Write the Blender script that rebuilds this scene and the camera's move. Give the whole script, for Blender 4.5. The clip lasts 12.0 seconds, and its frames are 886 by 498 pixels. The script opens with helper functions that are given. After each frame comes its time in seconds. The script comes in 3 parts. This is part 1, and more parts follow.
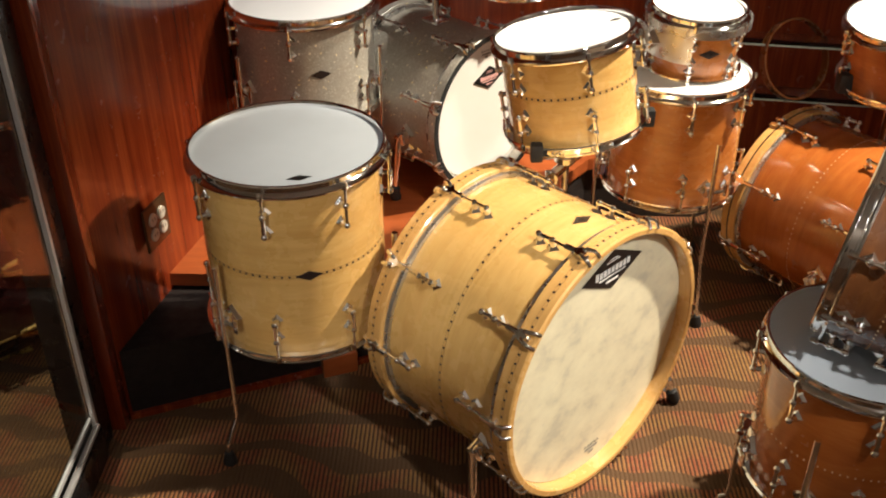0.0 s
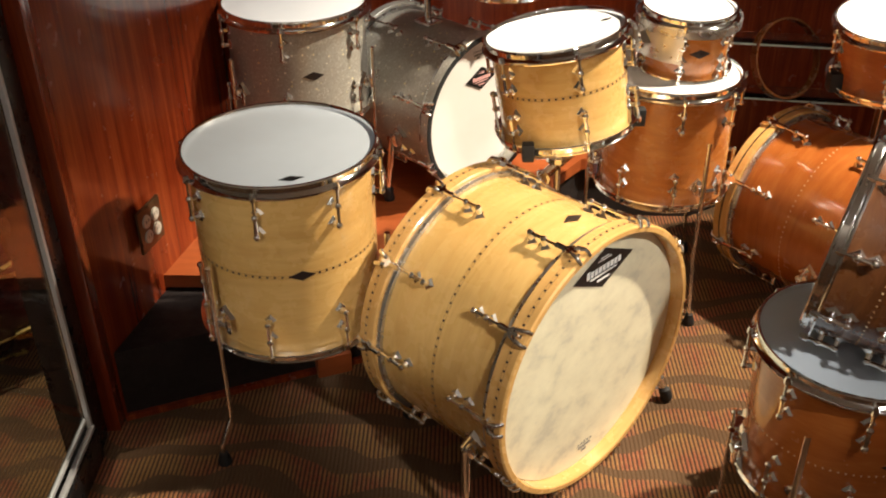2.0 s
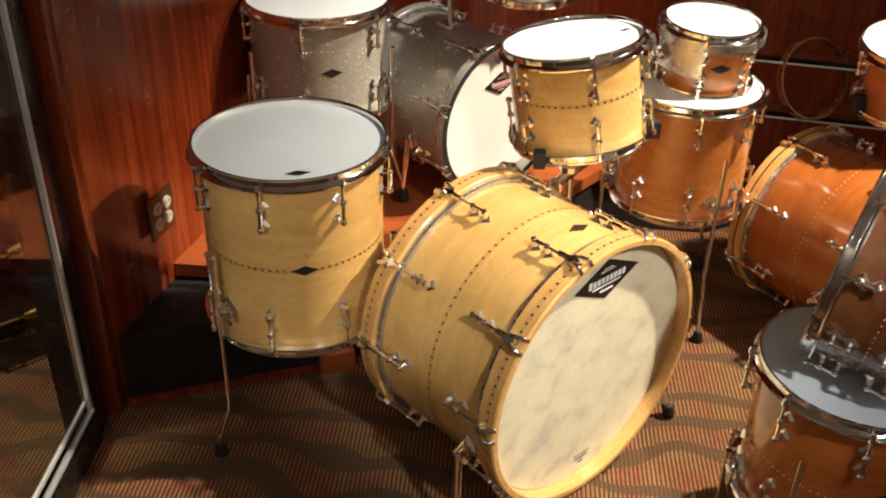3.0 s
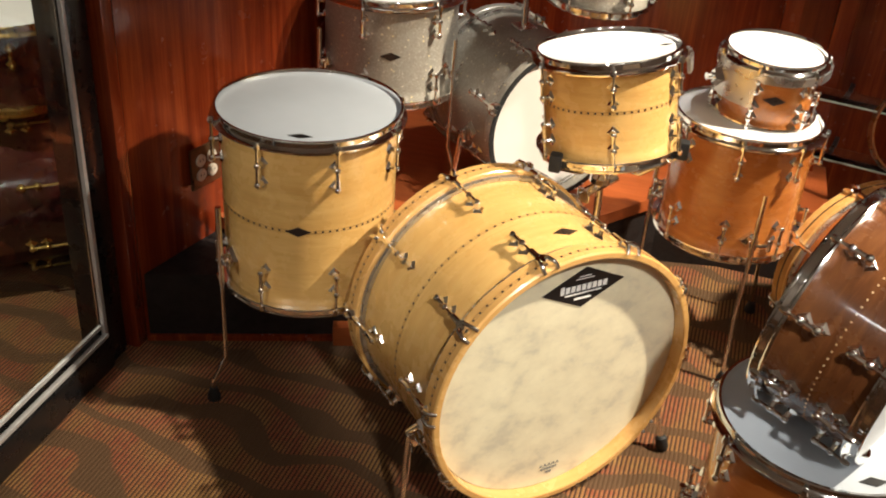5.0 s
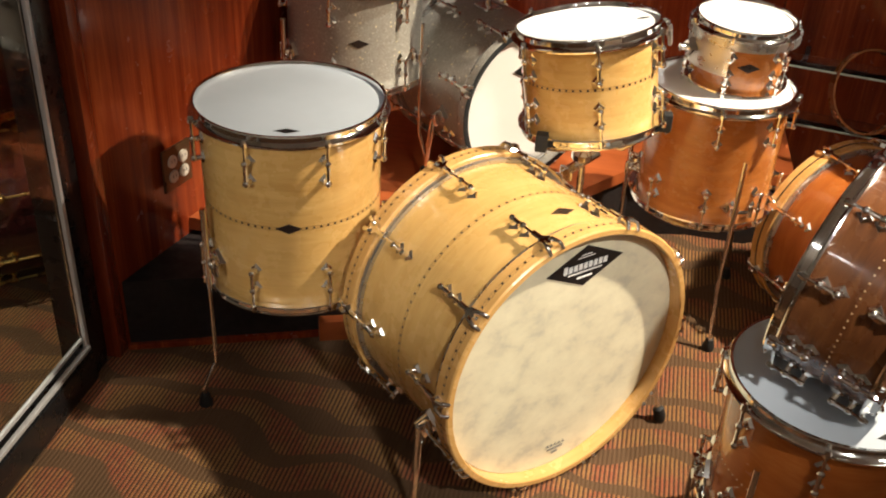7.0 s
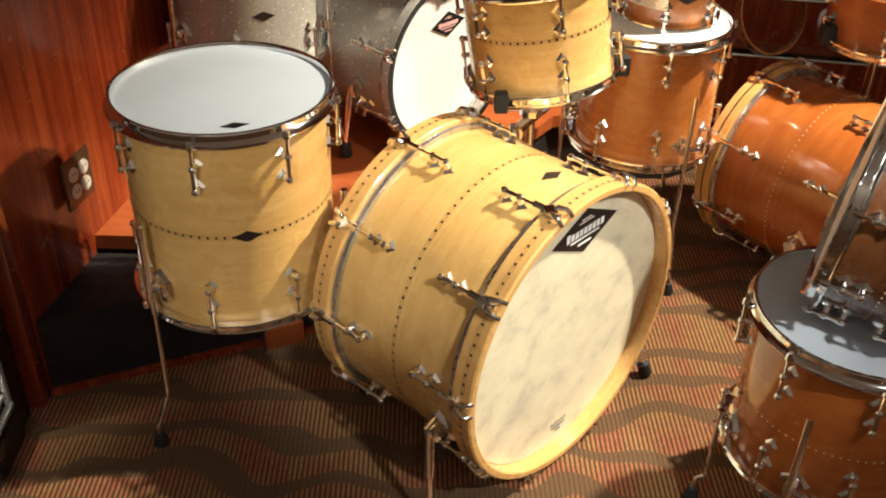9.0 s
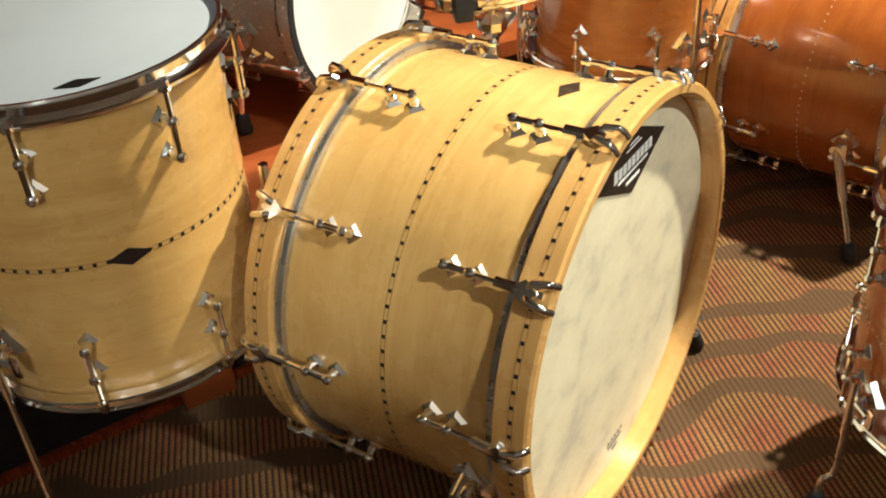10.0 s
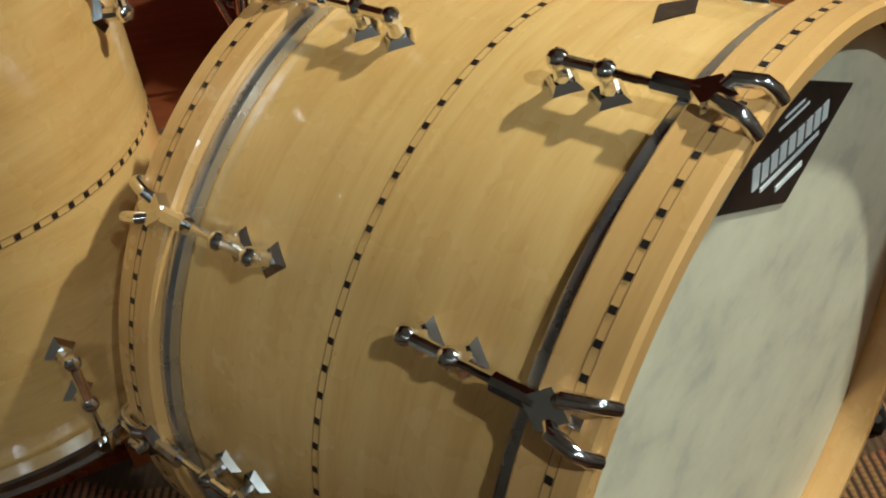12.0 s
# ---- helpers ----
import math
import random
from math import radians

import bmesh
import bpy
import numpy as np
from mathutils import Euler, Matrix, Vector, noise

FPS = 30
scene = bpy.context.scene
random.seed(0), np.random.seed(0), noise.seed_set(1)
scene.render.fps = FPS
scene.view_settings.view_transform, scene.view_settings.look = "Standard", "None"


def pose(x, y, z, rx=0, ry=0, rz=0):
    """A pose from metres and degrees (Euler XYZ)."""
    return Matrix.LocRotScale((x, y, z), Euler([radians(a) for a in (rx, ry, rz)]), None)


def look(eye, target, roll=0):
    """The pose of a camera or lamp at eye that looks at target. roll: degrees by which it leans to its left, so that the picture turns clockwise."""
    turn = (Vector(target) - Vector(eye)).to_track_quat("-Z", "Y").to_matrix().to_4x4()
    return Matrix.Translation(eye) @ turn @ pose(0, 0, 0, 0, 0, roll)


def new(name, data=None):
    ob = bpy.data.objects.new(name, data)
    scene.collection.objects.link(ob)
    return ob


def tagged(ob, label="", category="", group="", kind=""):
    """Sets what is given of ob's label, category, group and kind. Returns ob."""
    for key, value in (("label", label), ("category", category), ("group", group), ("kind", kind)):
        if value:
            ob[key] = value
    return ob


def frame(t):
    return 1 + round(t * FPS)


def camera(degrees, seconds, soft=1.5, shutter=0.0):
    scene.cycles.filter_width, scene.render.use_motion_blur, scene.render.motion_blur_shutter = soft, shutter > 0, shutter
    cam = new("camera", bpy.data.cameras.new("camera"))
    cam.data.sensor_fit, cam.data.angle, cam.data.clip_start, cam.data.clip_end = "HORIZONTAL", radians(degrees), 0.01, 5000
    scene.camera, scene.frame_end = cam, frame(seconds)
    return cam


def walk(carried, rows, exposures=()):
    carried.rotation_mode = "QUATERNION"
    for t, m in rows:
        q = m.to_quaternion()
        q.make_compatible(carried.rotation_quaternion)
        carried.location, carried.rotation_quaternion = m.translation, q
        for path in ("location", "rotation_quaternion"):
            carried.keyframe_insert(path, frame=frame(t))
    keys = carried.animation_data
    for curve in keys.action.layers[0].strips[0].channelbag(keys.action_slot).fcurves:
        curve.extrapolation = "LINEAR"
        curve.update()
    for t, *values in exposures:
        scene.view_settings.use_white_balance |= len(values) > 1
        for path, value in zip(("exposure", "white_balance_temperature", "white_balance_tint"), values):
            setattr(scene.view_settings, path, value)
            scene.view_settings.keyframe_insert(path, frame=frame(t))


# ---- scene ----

# ------------------------------------------------------------------ camera
cam = camera(48.0, 12.0, soft=2.0)
PATH = [
    (0, -0.0208, 0.0165, 1.5363, 57.73, 0.24, -0.44),
    (0.5, -0.0184, 0.0161, 1.5386, 57.66, 0.06, -0.14),
    (1, -0.0124, 0.0111, 1.5364, 57.92, 0.25, -0.54),
    (1.5, -0.0089, 0.0093, 1.5356, 57.36, 0.69, -1.53),
    (2, -0.0100, 0.0051, 1.5365, 57.87, 0.45, -0.73),
    (2.5, -0.0134, 0.0054, 1.5372, 58.06, -0.54, -0.23),
    (4.5, 0.3967, 0.0197, 1.4818, 58.64, -3.13, 14.65),
    (5, 0.4190, 0.0164, 1.4879, 58.92, -3.75, 16.03),
    (5.5, 0.4481, 0.0083, 1.4840, 59.48, -3.38, 16.26),
    (6, 0.4400, 0.0201, 1.4876, 58.94, -3.63, 16.10),
    (6.5, 0.3921, 0.0156, 1.4793, 59.20, -4.15, 16.68),
    (7, 0.2878, 0.0102, 1.4792, 58.17, -2.62, 10.58),
    (9, -0.0209, 0.1693, 1.4161, 56.02, -1.39, -2.54),
    (9.5, -0.0822, 0.3947, 1.2482, 54.66, 3.48, -7.86),
    (10, -0.1022, 0.6480, 1.0861, 55.11, 3.42, -13.22),
    (10.5, -0.0407, 0.8300, 0.9701, 54.14, 4.73, -11.57),
    (11, 0.0187, 0.9582, 0.8885, 54.54, 5.74, -6.26),
    (11.5, 0.0691, 1.0593, 0.8328, 53.94, 5.31, -6.91),
    (12, 0.0782, 1.0627, 0.8356, 53.70, 6.24, -5.21),
]
walk(cam, [(t, pose(*p)) for t, *p in PATH], [(0, 0.17, 6450, 9), (7, 0.16, 6450, 9), (9.2, 0.43, 6250, 6), (9.8, 0.32, 6150, 2), (10.6, -0.16, 5750, -3), (12, -0.66, 5100, -7)])

# ------------------------------------------------------------------ light
world = bpy.data.worlds.new("showroom_air")
scene.world = world
world.use_nodes = True
world.node_tree.nodes["Background"].inputs[0].default_value = (1.0, 0.8, 0.6, 1)
world.node_tree.nodes["Background"].inputs[1].default_value = 0.012


def spot(name, eye, target, watts, size, colour, blend=0.5, radius=0.04):
    data = bpy.data.lights.new(name, "SPOT")
    data.energy, data.spot_size, data.spot_blend, data.color, data.shadow_soft_size = watts, radians(size), blend, colour, radius
    ob = new(name, data)
    ob.matrix_world = look(eye, target)
    return ob


WARM = (1.0, 0.87, 0.68)
NEUTRAL = (1.0, 0.95, 0.86)
COOL = (0.95, 0.97, 1.0)
spot("ceiling_spot_key", (1.95, 2.14, 2.62), (0.54, 1.98, 0.50), 690, 46, WARM, 0.8, 0.05)
spot("ceiling_spot_front", (1.25, -0.35, 2.7), (0.30, 1.68, 0.32), 270, 20, NEUTRAL, 0.8, 0.05)
spot("ceiling_spot_left", (-0.66, -1.35, 2.05), (-0.20, 1.70, 0.46), 105, 12, NEUTRAL, 0.7, 0.05)
spot("ceiling_spot_back", (0.95, 2.30, 2.7), (-0.08, 2.44, 0.55), 160, 28, NEUTRAL, 0.5, 0.05)
# added fill inside the case, no fitting seen; brightens the drums there
spot("case_fill", (-1.42, 1.35, 2.1), (-1.20, 1.90, 0.40), 90, 40, WARM, 0.6, 0.03)


# added fill discs behind and above the viewer, washing unseen walls for chrome reflections
def fill_disc(x, y, watts):
    data = bpy.data.lights.new("wall_wash_fill", "AREA")
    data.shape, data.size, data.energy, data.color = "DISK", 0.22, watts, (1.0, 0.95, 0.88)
    ob = new("wall_wash_fill", data)
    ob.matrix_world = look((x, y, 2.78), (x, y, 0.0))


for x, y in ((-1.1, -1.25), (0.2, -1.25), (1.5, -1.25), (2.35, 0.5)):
    fill_disc(x, y, 5.5)

# ------------------------------------------------------------------ materials


class Mat:
    """A node material and short ways to add nodes to it."""

    def __init__(self, name, base=(0.5, 0.5, 0.5), rough=0.5, metal=0.0, coat=0.0):
        self.m = bpy.data.materials.new(name)
        self.m.use_nodes = True
        self.t = self.m.node_tree
        self.b = self.t.nodes["Principled BSDF"]
        self.set("Base Color", (*base, 1))
        self.set("Roughness", rough)
        self.set("Metallic", metal)
        self.set("Coat Weight", coat)
        self.set("Coat Roughness", 0.06)

    def set(self, key, value):
        self.b.inputs[key].default_value = value

    def node(self, kind, inputs=None, **props):
        n = self.t.nodes.new(kind)
        for k, v in props.items():
            setattr(n, k, v)
        for k, v in (inputs or {}).items():
            self.put(v, n.inputs[k])
        return n

    def put(self, v, socket):
        if isinstance(v, bpy.types.NodeSocket):
            self.t.links.new(v, socket)
        else:
            socket.default_value = v

    def coords(self, scale=(1, 1, 1), rot=(0, 0, 0), kind="Object"):
        c = self.node("ShaderNodeTexCoord")
        return self.node("ShaderNodeMapping", {"Vector": c.outputs[kind], "Scale": scale, "Rotation": rot}).outputs[0]

    def noise(self, vec, scale, detail=4, rough=0.6, dist=0.0):
        return self.node("ShaderNodeTexNoise", {"Vector": vec, "Scale": scale, "Detail": detail, "Roughness": rough, "Distortion": dist}).outputs[0]

    def ramp(self, fac, stops):
        n = self.node("ShaderNodeValToRGB", {"Fac": fac})
        el = n.color_ramp.elements
        while len(el) < len(stops):
            el.new(0.5)
        for e, (p, c) in zip(el, stops):
            e.position, e.color = p, (*c, 1) if len(c) == 3 else c
        return n.outputs[0]

    def mix(self, fac, a, b, mode="MIX"):
        n = self.node("ShaderNodeMix", data_type="RGBA", blend_type=mode)
        for k, v in ((0, fac), (6, a), (7, b)):
            self.put((*v, 1) if isinstance(v, tuple) and len(v) == 3 else v, n.inputs[k])
        return n.outputs[2]

    def math(self, op, a, b=0.0):
        n = self.node("ShaderNodeMath", operation=op)
        self.put(a, n.inputs[0]), self.put(b, n.inputs[1])
        return n.outputs[0]

    def colour(self, v):
        self.put(v, self.b.inputs["Base Color"])

    def rough(self, v):
        self.put(v, self.b.inputs["Roughness"])

    def bump(self, height, strength=0.2, dist=0.002):
        n = self.node("ShaderNodeBump", {"Height": height, "Strength": strength, "Distance": dist})
        self.t.links.new(n.outputs[0], self.b.inputs["Normal"])


def wood(name, dark, mid, light, rough=0.3, coat=0.6, along=(1.2, 1.2, 14), scale=3.0, flame=0.35, lo=0.28, hi=0.72):
    """Lacquered wood whose grain runs across the strongly scaled axis."""
    w = Mat(name, mid, rough, 0, coat)
    v = w.coords(along)
    broad = w.noise(v, scale, 5, 0.55, 1.2)
    fine = w.noise(w.coords(tuple(a * 9 for a in along)), scale, 3, 0.7)
    f = w.mix(0.3, broad, fine)
    c = w.ramp(f, [(lo, dark), ((lo + hi) / 2, mid), (hi, light)])
    blotch = w.noise(w.coords((1, 1, 1)), 6.0, 3, 0.6)
    c = w.mix(flame, c, w.ramp(blotch, [(0.3, dark), (0.7, light)]))
    w.colour(c)
    w.rough(w.ramp(w.noise(w.coords((1, 1, 1)), 20, 3), [(0.3, (rough * 0.8,) * 3), (0.7, (rough * 1.3,) * 3)]))
    w.bump(fine, 0.06, 0.001)
    return w.m


MAPLE = wood("maple_lacquer", (0.53, 0.285, 0.075), (0.68, 0.405, 0.130), (0.77, 0.50, 0.185), 0.26, 0.55, along=(1.6, 1.6, 16), flame=0.3)
MAPLE_HOOP = wood("maple_hoop", (0.56, 0.29, 0.08), (0.66, 0.37, 0.12), (0.72, 0.43, 0.16), 0.25, 0.6, flame=0.3)
CHERRY = wood("cherry_lacquer", (0.30, 0.080, 0.014), (0.46, 0.150, 0.030), (0.60, 0.235, 0.056), 0.25, 0.7, along=(1.6, 1.6, 11), flame=0.25)
MAHOGANY = wood("mahogany_lacquer", (0.24, 0.050, 0.009), (0.38, 0.098, 0.017), (0.50, 0.165, 0.034), 0.22, 0.8, along=(1.4, 1.4, 8), flame=0.4)
WALNUT = wood("walnut_lacquer", (0.055, 0.016, 0.006), (0.125, 0.040, 0.012), (0.23, 0.088, 0.027), 0.25, 0.5, along=(2, 2, 16), scale=4, flame=0.35)
PANEL = wood("mahogany_panel", (0.115, 0.0130, 0.0042), (0.200, 0.0280, 0.0075), (0.32, 0.062, 0.015), 0.22, 0.5, along=(14, 14, 0.5), scale=2.2, flame=0.15, lo=0.36, hi=0.66)
STAGE = wood("stage_board", (0.26, 0.055, 0.014), (0.36, 0.085, 0.022), (0.46, 0.12, 0.034), 0.35, 0.25, along=(1.5, 12, 12), scale=2, flame=0.25)


def plain(name, base, rough, metal=0.0, coat=0.0, var=0.15, scale=30):
    w = Mat(name, base, rough, metal, coat)
    n = w.noise(w.coords(), scale, 4)
    w.colour(w.ramp(n, [(0.3, tuple(c * (1 - var) for c in base)), (0.7, tuple(min(1, c * (1 + var)) for c in base))]))
    w.rough(w.ramp(n, [(0.3, (rough * 0.75,) * 3), (0.7, (min(1, rough * 1.3),) * 3)]))
    return w.m


CHROME = plain("chrome", (0.88, 0.88, 0.87), 0.085, 1.0, var=0.04)
ALU = plain("brushed_aluminium", (0.68, 0.69, 0.70), 0.4, 0.5, var=0.06, scale=80)
BRASS = plain("polished_brass", (0.86, 0.62, 0.20), 0.27, 1.0, var=0.05)
RUBBER = plain("black_rubber", (0.012, 0.012, 0.012), 0.6)
BLACK = plain("black_lacquer", (0.008, 0.008, 0.009), 0.3, 0, 0.2)
INLAY = plain("dark_inlay", (0.020, 0.013, 0.010), 0.35)
INLAY_LINE = plain("brown_inlay_line", (0.34, 0.19, 0.07), 0.35)
PALE_DOT = plain("pale_inlay", (0.62, 0.40, 0.20), 0.35)
AGED = plain("aged_brown_brass", (0.16, 0.10, 0.05), 0.35, 0.7)
BADGE = plain("dark_badge", (0.030, 0.020, 0.018), 0.3, 0.3)
PLATE_IVORY = plain("ivory_plastic", (0.70, 0.66, 0.56), 0.35, var=0.05)
STICKER_BLACK = plain("black_sticker", (0.010, 0.010, 0.010), 0.35)
STICKER_WHITE = plain("white_print", (0.80, 0.79, 0.76), 0.5, var=0.04)
STICKER_RED = plain("red_print", (0.55, 0.03, 0.04), 0.45)
GREY_PRINT = plain("grey_print", (0.22, 0.21, 0.19), 0.6)
SPLATE = plain("matte_steel", (0.55, 0.54, 0.52), 0.28, 0.9, var=0.06)

w = Mat("coated_head", (0.80, 0.80, 0.80), 0.45)
n1 = w.noise(w.coords(), 260, 3)
w.colour(w.ramp(w.noise(w.coords(), 5, 3), [(0.3, (0.77, 0.77, 0.78)), (0.7, (0.84, 0.84, 0.84))]))
w.bump(n1, 0.1, 0.0005)
HEAD = w.m

# coated head again, darker and bluer: weaker, cooler light put into the colour
w = Mat("cool_shaded_head", (0.50, 0.55, 0.61), 0.45)
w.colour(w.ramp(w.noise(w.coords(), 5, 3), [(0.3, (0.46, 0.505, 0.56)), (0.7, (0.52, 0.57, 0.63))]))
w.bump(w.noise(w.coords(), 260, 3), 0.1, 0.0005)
HEAD_COOL_SHADED = w.m

w = Mat("smooth_white_head", (0.82, 0.80, 0.75), 0.22)
w.colour(w.ramp(w.noise(w.coords(), 5, 3), [(0.3, (0.79, 0.77, 0.72)), (0.7, (0.84, 0.82, 0.78))]))
HEAD_GLOSS = w.m

w = Mat("fibre_head", (0.70, 0.64, 0.48), 0.42)
cloud = w.noise(w.coords((1, 1.3, 1), (0, 0, 0.5)), 13, 5, 0.6, 0.15)
fleck = w.noise(w.coords((1, 2.2, 1), (0, 0, 0.5)), 38, 5, 0.7, 0.5)
c = w.ramp(cloud, [(0.32, (0.53, 0.48, 0.36)), (0.46, (0.68, 0.61, 0.43)), (0.64, (0.75, 0.68, 0.48))])
w.colour(w.mix(w.ramp(fleck, [(0.56, (0, 0, 0)), (0.72, (0.4, 0.4, 0.4))]), c, (0.54, 0.49, 0.40)))
w.bump(w.noise(w.coords(), 90, 4), 0.08, 0.0006)
HEAD_FIBRE = w.m

w = Mat("silver_sparkle", (0.40, 0.37, 0.32), 0.36, 0.15, 0.6)
vor = w.node("ShaderNodeTexVoronoi", {"Vector": w.coords(), "Scale": 300.0})
spark = w.ramp(vor.outputs["Color"], [(0.0, (0.33, 0.30, 0.25)), (0.8, (0.43, 0.395, 0.33)), (0.96, (0.62, 0.58, 0.50))])
big = w.node("ShaderNodeTexVoronoi", {"Vector": w.coords(), "Scale": 52.0, "Randomness": 1.0})
spot_mask = w.math("LESS_THAN", big.outputs["Distance"], 0.135)
w.colour(w.mix(spot_mask, spark, w.mix(big.outputs["Color"], (0.9, 0.88, 0.8), (0.9, 0.72, 0.25))))
SPARKLE = w.m

# carpet: fine slanted ribs in rust and olive, with broad wandering darker bands
w = Mat("patterned_carpet", (0.1, 0.05, 0.03), 0.95)
co = w.coords()


def wave(vec, turn, scale, dist=0.0, dscale=1.0, detail=1.0):
    v = w.node("ShaderNodeMapping", {"Vector": vec, "Rotation": (0, 0, radians(turn))}).outputs[0]
    return w.node("ShaderNodeTexWave", {"Vector": v, "Scale": scale, "Distortion": dist, "Detail": detail, "Detail Scale": dscale}, wave_profile="SIN").outputs["Fac"]


ribs = wave(co, 2, 33.0, 0.6, 3.0, 1.0)
zones = w.noise(w.coords((9, 5, 1), (0, 0, 0.5)), 1.0, 3, 0.55, 0.8)
tufts = wave(co, 92, 44.0, 1.0, 8.0)
swirl = wave(co, 97, 2.7, 6.5, 1.5, 1.0)
fuzz = w.noise(co, 700, 3)
mottle = w.noise(co, 60, 3)
yarn = w.mix(w.ramp(zones, [(0.40, (0, 0, 0)), (0.60, (1, 1, 1))]), (0.31, 0.080, 0.031), (0.305, 0.156, 0.043))
yarn = w.mix(w.ramp(mottle, [(0.45, (0, 0, 0)), (0.7, (0.6, 0.6, 0.6))]), yarn, (0.39, 0.20, 0.068))
yarn = w.mix(w.ramp(ribs, [(0.15, (0.95, 0.95, 0.95)), (0.62, (0, 0, 0))]), yarn, (0.020, 0.008, 0.004))
yarn = w.mix(w.ramp(tufts, [(0.05, (0.4, 0.4, 0.4)), (0.4, (0, 0, 0))]), yarn, (0.06, 0.024, 0.01))
olive = w.mix(fuzz, (0.050, 0.024, 0.009), (0.120, 0.063, 0.023))
c = w.mix(w.ramp(swirl, [(0.64, (0, 0, 0)), (0.76, (1, 1, 1))]), yarn, olive)
c = w.mix(0.15, c, w.mix(fuzz, (0.02, 0.01, 0.005), (0.26, 0.13, 0.06)))
w.colour(c)
w.bump(w.mix(0.4, ribs, fuzz), 0.7, 0.004)
CARPET = w.m

w = Mat("case_glass", (0.9, 0.95, 0.93), 0.02)
w.set("Transmission Weight", 1.0)
w.set("IOR", 1.45)
GLASS = w.m
SHELF_EDGE = plain("glass_edge", (0.42, 0.50, 0.44), 0.25)
GOLD_SHELL = plain("maroon_drum_lacquer", (0.055, 0.012, 0.011), 0.15, 0, 0.8)
PLASTER = plain("warm_wall_paint", (0.52, 0.44, 0.36), 0.8)
# case back wall; on platform front and plinth the near-black is painted shade
DARK_WALL_SHADE = plain("dark_wall_and_shade", (0.009, 0.004, 0.003), 0.7)
CEIL = plain("ceiling_paint", (0.66, 0.63, 0.58), 0.85)

# ------------------------------------------------------------------ mesh tools


class Mesh:
    """Collects vertices and faces of one part."""

    def __init__(self):
        self.v, self.f = [], []

    def add(self, verts, faces, m=None):
        o = len(self.v)
        self.v += [tuple(m @ Vector(p)) if m is not None else tuple(p) for p in verts]
        self.f += [tuple(i + o for i in f) for f in faces]
        return self

    def lathe(self, profile, seg=96, m=None, closed=True, a0=0.0, a1=2 * math.pi):
        """Turns a profile of (radius, z) round z; a closed profile makes a solid ring."""
        full = abs(a1 - a0 - 2 * math.pi) < 1e-6
        k = seg if full else seg + 1
        vs = [(r * math.cos(a0 + (a1 - a0) * i / seg), r * math.sin(a0 + (a1 - a0) * i / seg), z) for i in range(k) for r, z in profile]
        n = len(profile)
        fs = []
        for i in range(seg):
            j = (i + 1) % k
            for p in range(n if closed else n - 1):
                q = (p + 1) % n
                fs.append((i * n + p, j * n + p, j * n + q, i * n + q))
        if not full and closed:
            fs += [tuple(range(n))[::-1], tuple(seg * n + p for p in range(n))]
        return self.add(vs, fs, m)

    def disc(self, r, z, seg=96, m=None, rise=0.0):
        rings = 6
        vs = [(0, 0, z + rise)] + [(r * g / rings * math.cos(2 * math.pi * i / seg), r * g / rings * math.sin(2 * math.pi * i / seg), z + rise * (1 - (g / rings) ** 2)) for g in range(1, rings + 1) for i in range(seg)]
        fs = [(0, 1 + i, 1 + (i + 1) % seg) for i in range(seg)]
        for g in range(rings - 1):
            a, b = 1 + g * seg, 1 + (g + 1) * seg
            fs += [(a + i, b + i, b + (i + 1) % seg, a + (i + 1) % seg) for i in range(seg)]
        return self.add(vs, fs, m)

    def tube(self, points, r, seg=10, m=None):
        """A round bar along a line of points; r may be one radius or one for each point."""
        pts = [Vector(p) for p in points]
        rs = r if isinstance(r, (list, tuple)) else [r] * len(pts)
        vs, n = [], len(pts)
        side = None
        for i, p in enumerate(pts):
            d = (pts[min(i + 1, n - 1)] - pts[max(i - 1, 0)]).normalized()
            if side is None:
                side = d.orthogonal().normalized()
            side = (side - d * side.dot(d)).normalized()
            up = d.cross(side)
            vs += [p + (side * math.cos(2 * math.pi * k / seg) + up * math.sin(2 * math.pi * k / seg)) * rs[i] for k in range(seg)]
        fs = [(i * seg + k, i * seg + (k + 1) % seg, (i + 1) * seg + (k + 1) % seg, (i + 1) * seg + k) for i in range(n - 1) for k in range(seg)]
        fs += [tuple(range(seg))[::-1], tuple((n - 1) * seg + k for k in range(seg))]
        return self.add(vs, fs, m)

    def ball(self, c, r, m=None, seg=10, squash=1.0):
        vs, fs = [], []
        rows = seg // 2
        for i in range(rows + 1):
            a = math.pi * i / rows
            vs += [(c[0] + r * math.sin(a) * math.cos(2 * math.pi * k / seg), c[1] + r * math.sin(a) * math.sin(2 * math.pi * k / seg), c[2] + r * squash * math.cos(a)) for k in range(seg)]
        for i in range(rows):
            fs += [(i * seg + k, (i + 1) * seg + k, (i + 1) * seg + (k + 1) % seg, i * seg + (k + 1) % seg) for k in range(seg)]
        return self.add(vs, fs, m)

    def box(self, c, size, m=None, bevel=0.0):
        """A box with chamfered edges."""
        bm = bmesh.new()
        bmesh.ops.create_cube(bm, size=1.0, matrix=Matrix.Translation(c) @ Matrix.Diagonal((*size, 1)))
        if bevel:
            bmesh.ops.bevel(bm, geom=bm.edges[:], offset=bevel, segments=2, affect="EDGES", profile=0.6)
        bm.verts.index_update()
        self.add([v.co[:] for v in bm.verts], [[v.index for v in f.verts] for f in bm.faces], m)
        bm.free()
        return self

    def prism(self, outline, z0, z1, m=None):
        n = len(outline)
        vs = [(x, y, z0) for x, y in outline] + [(x, y, z1) for x, y in outline]
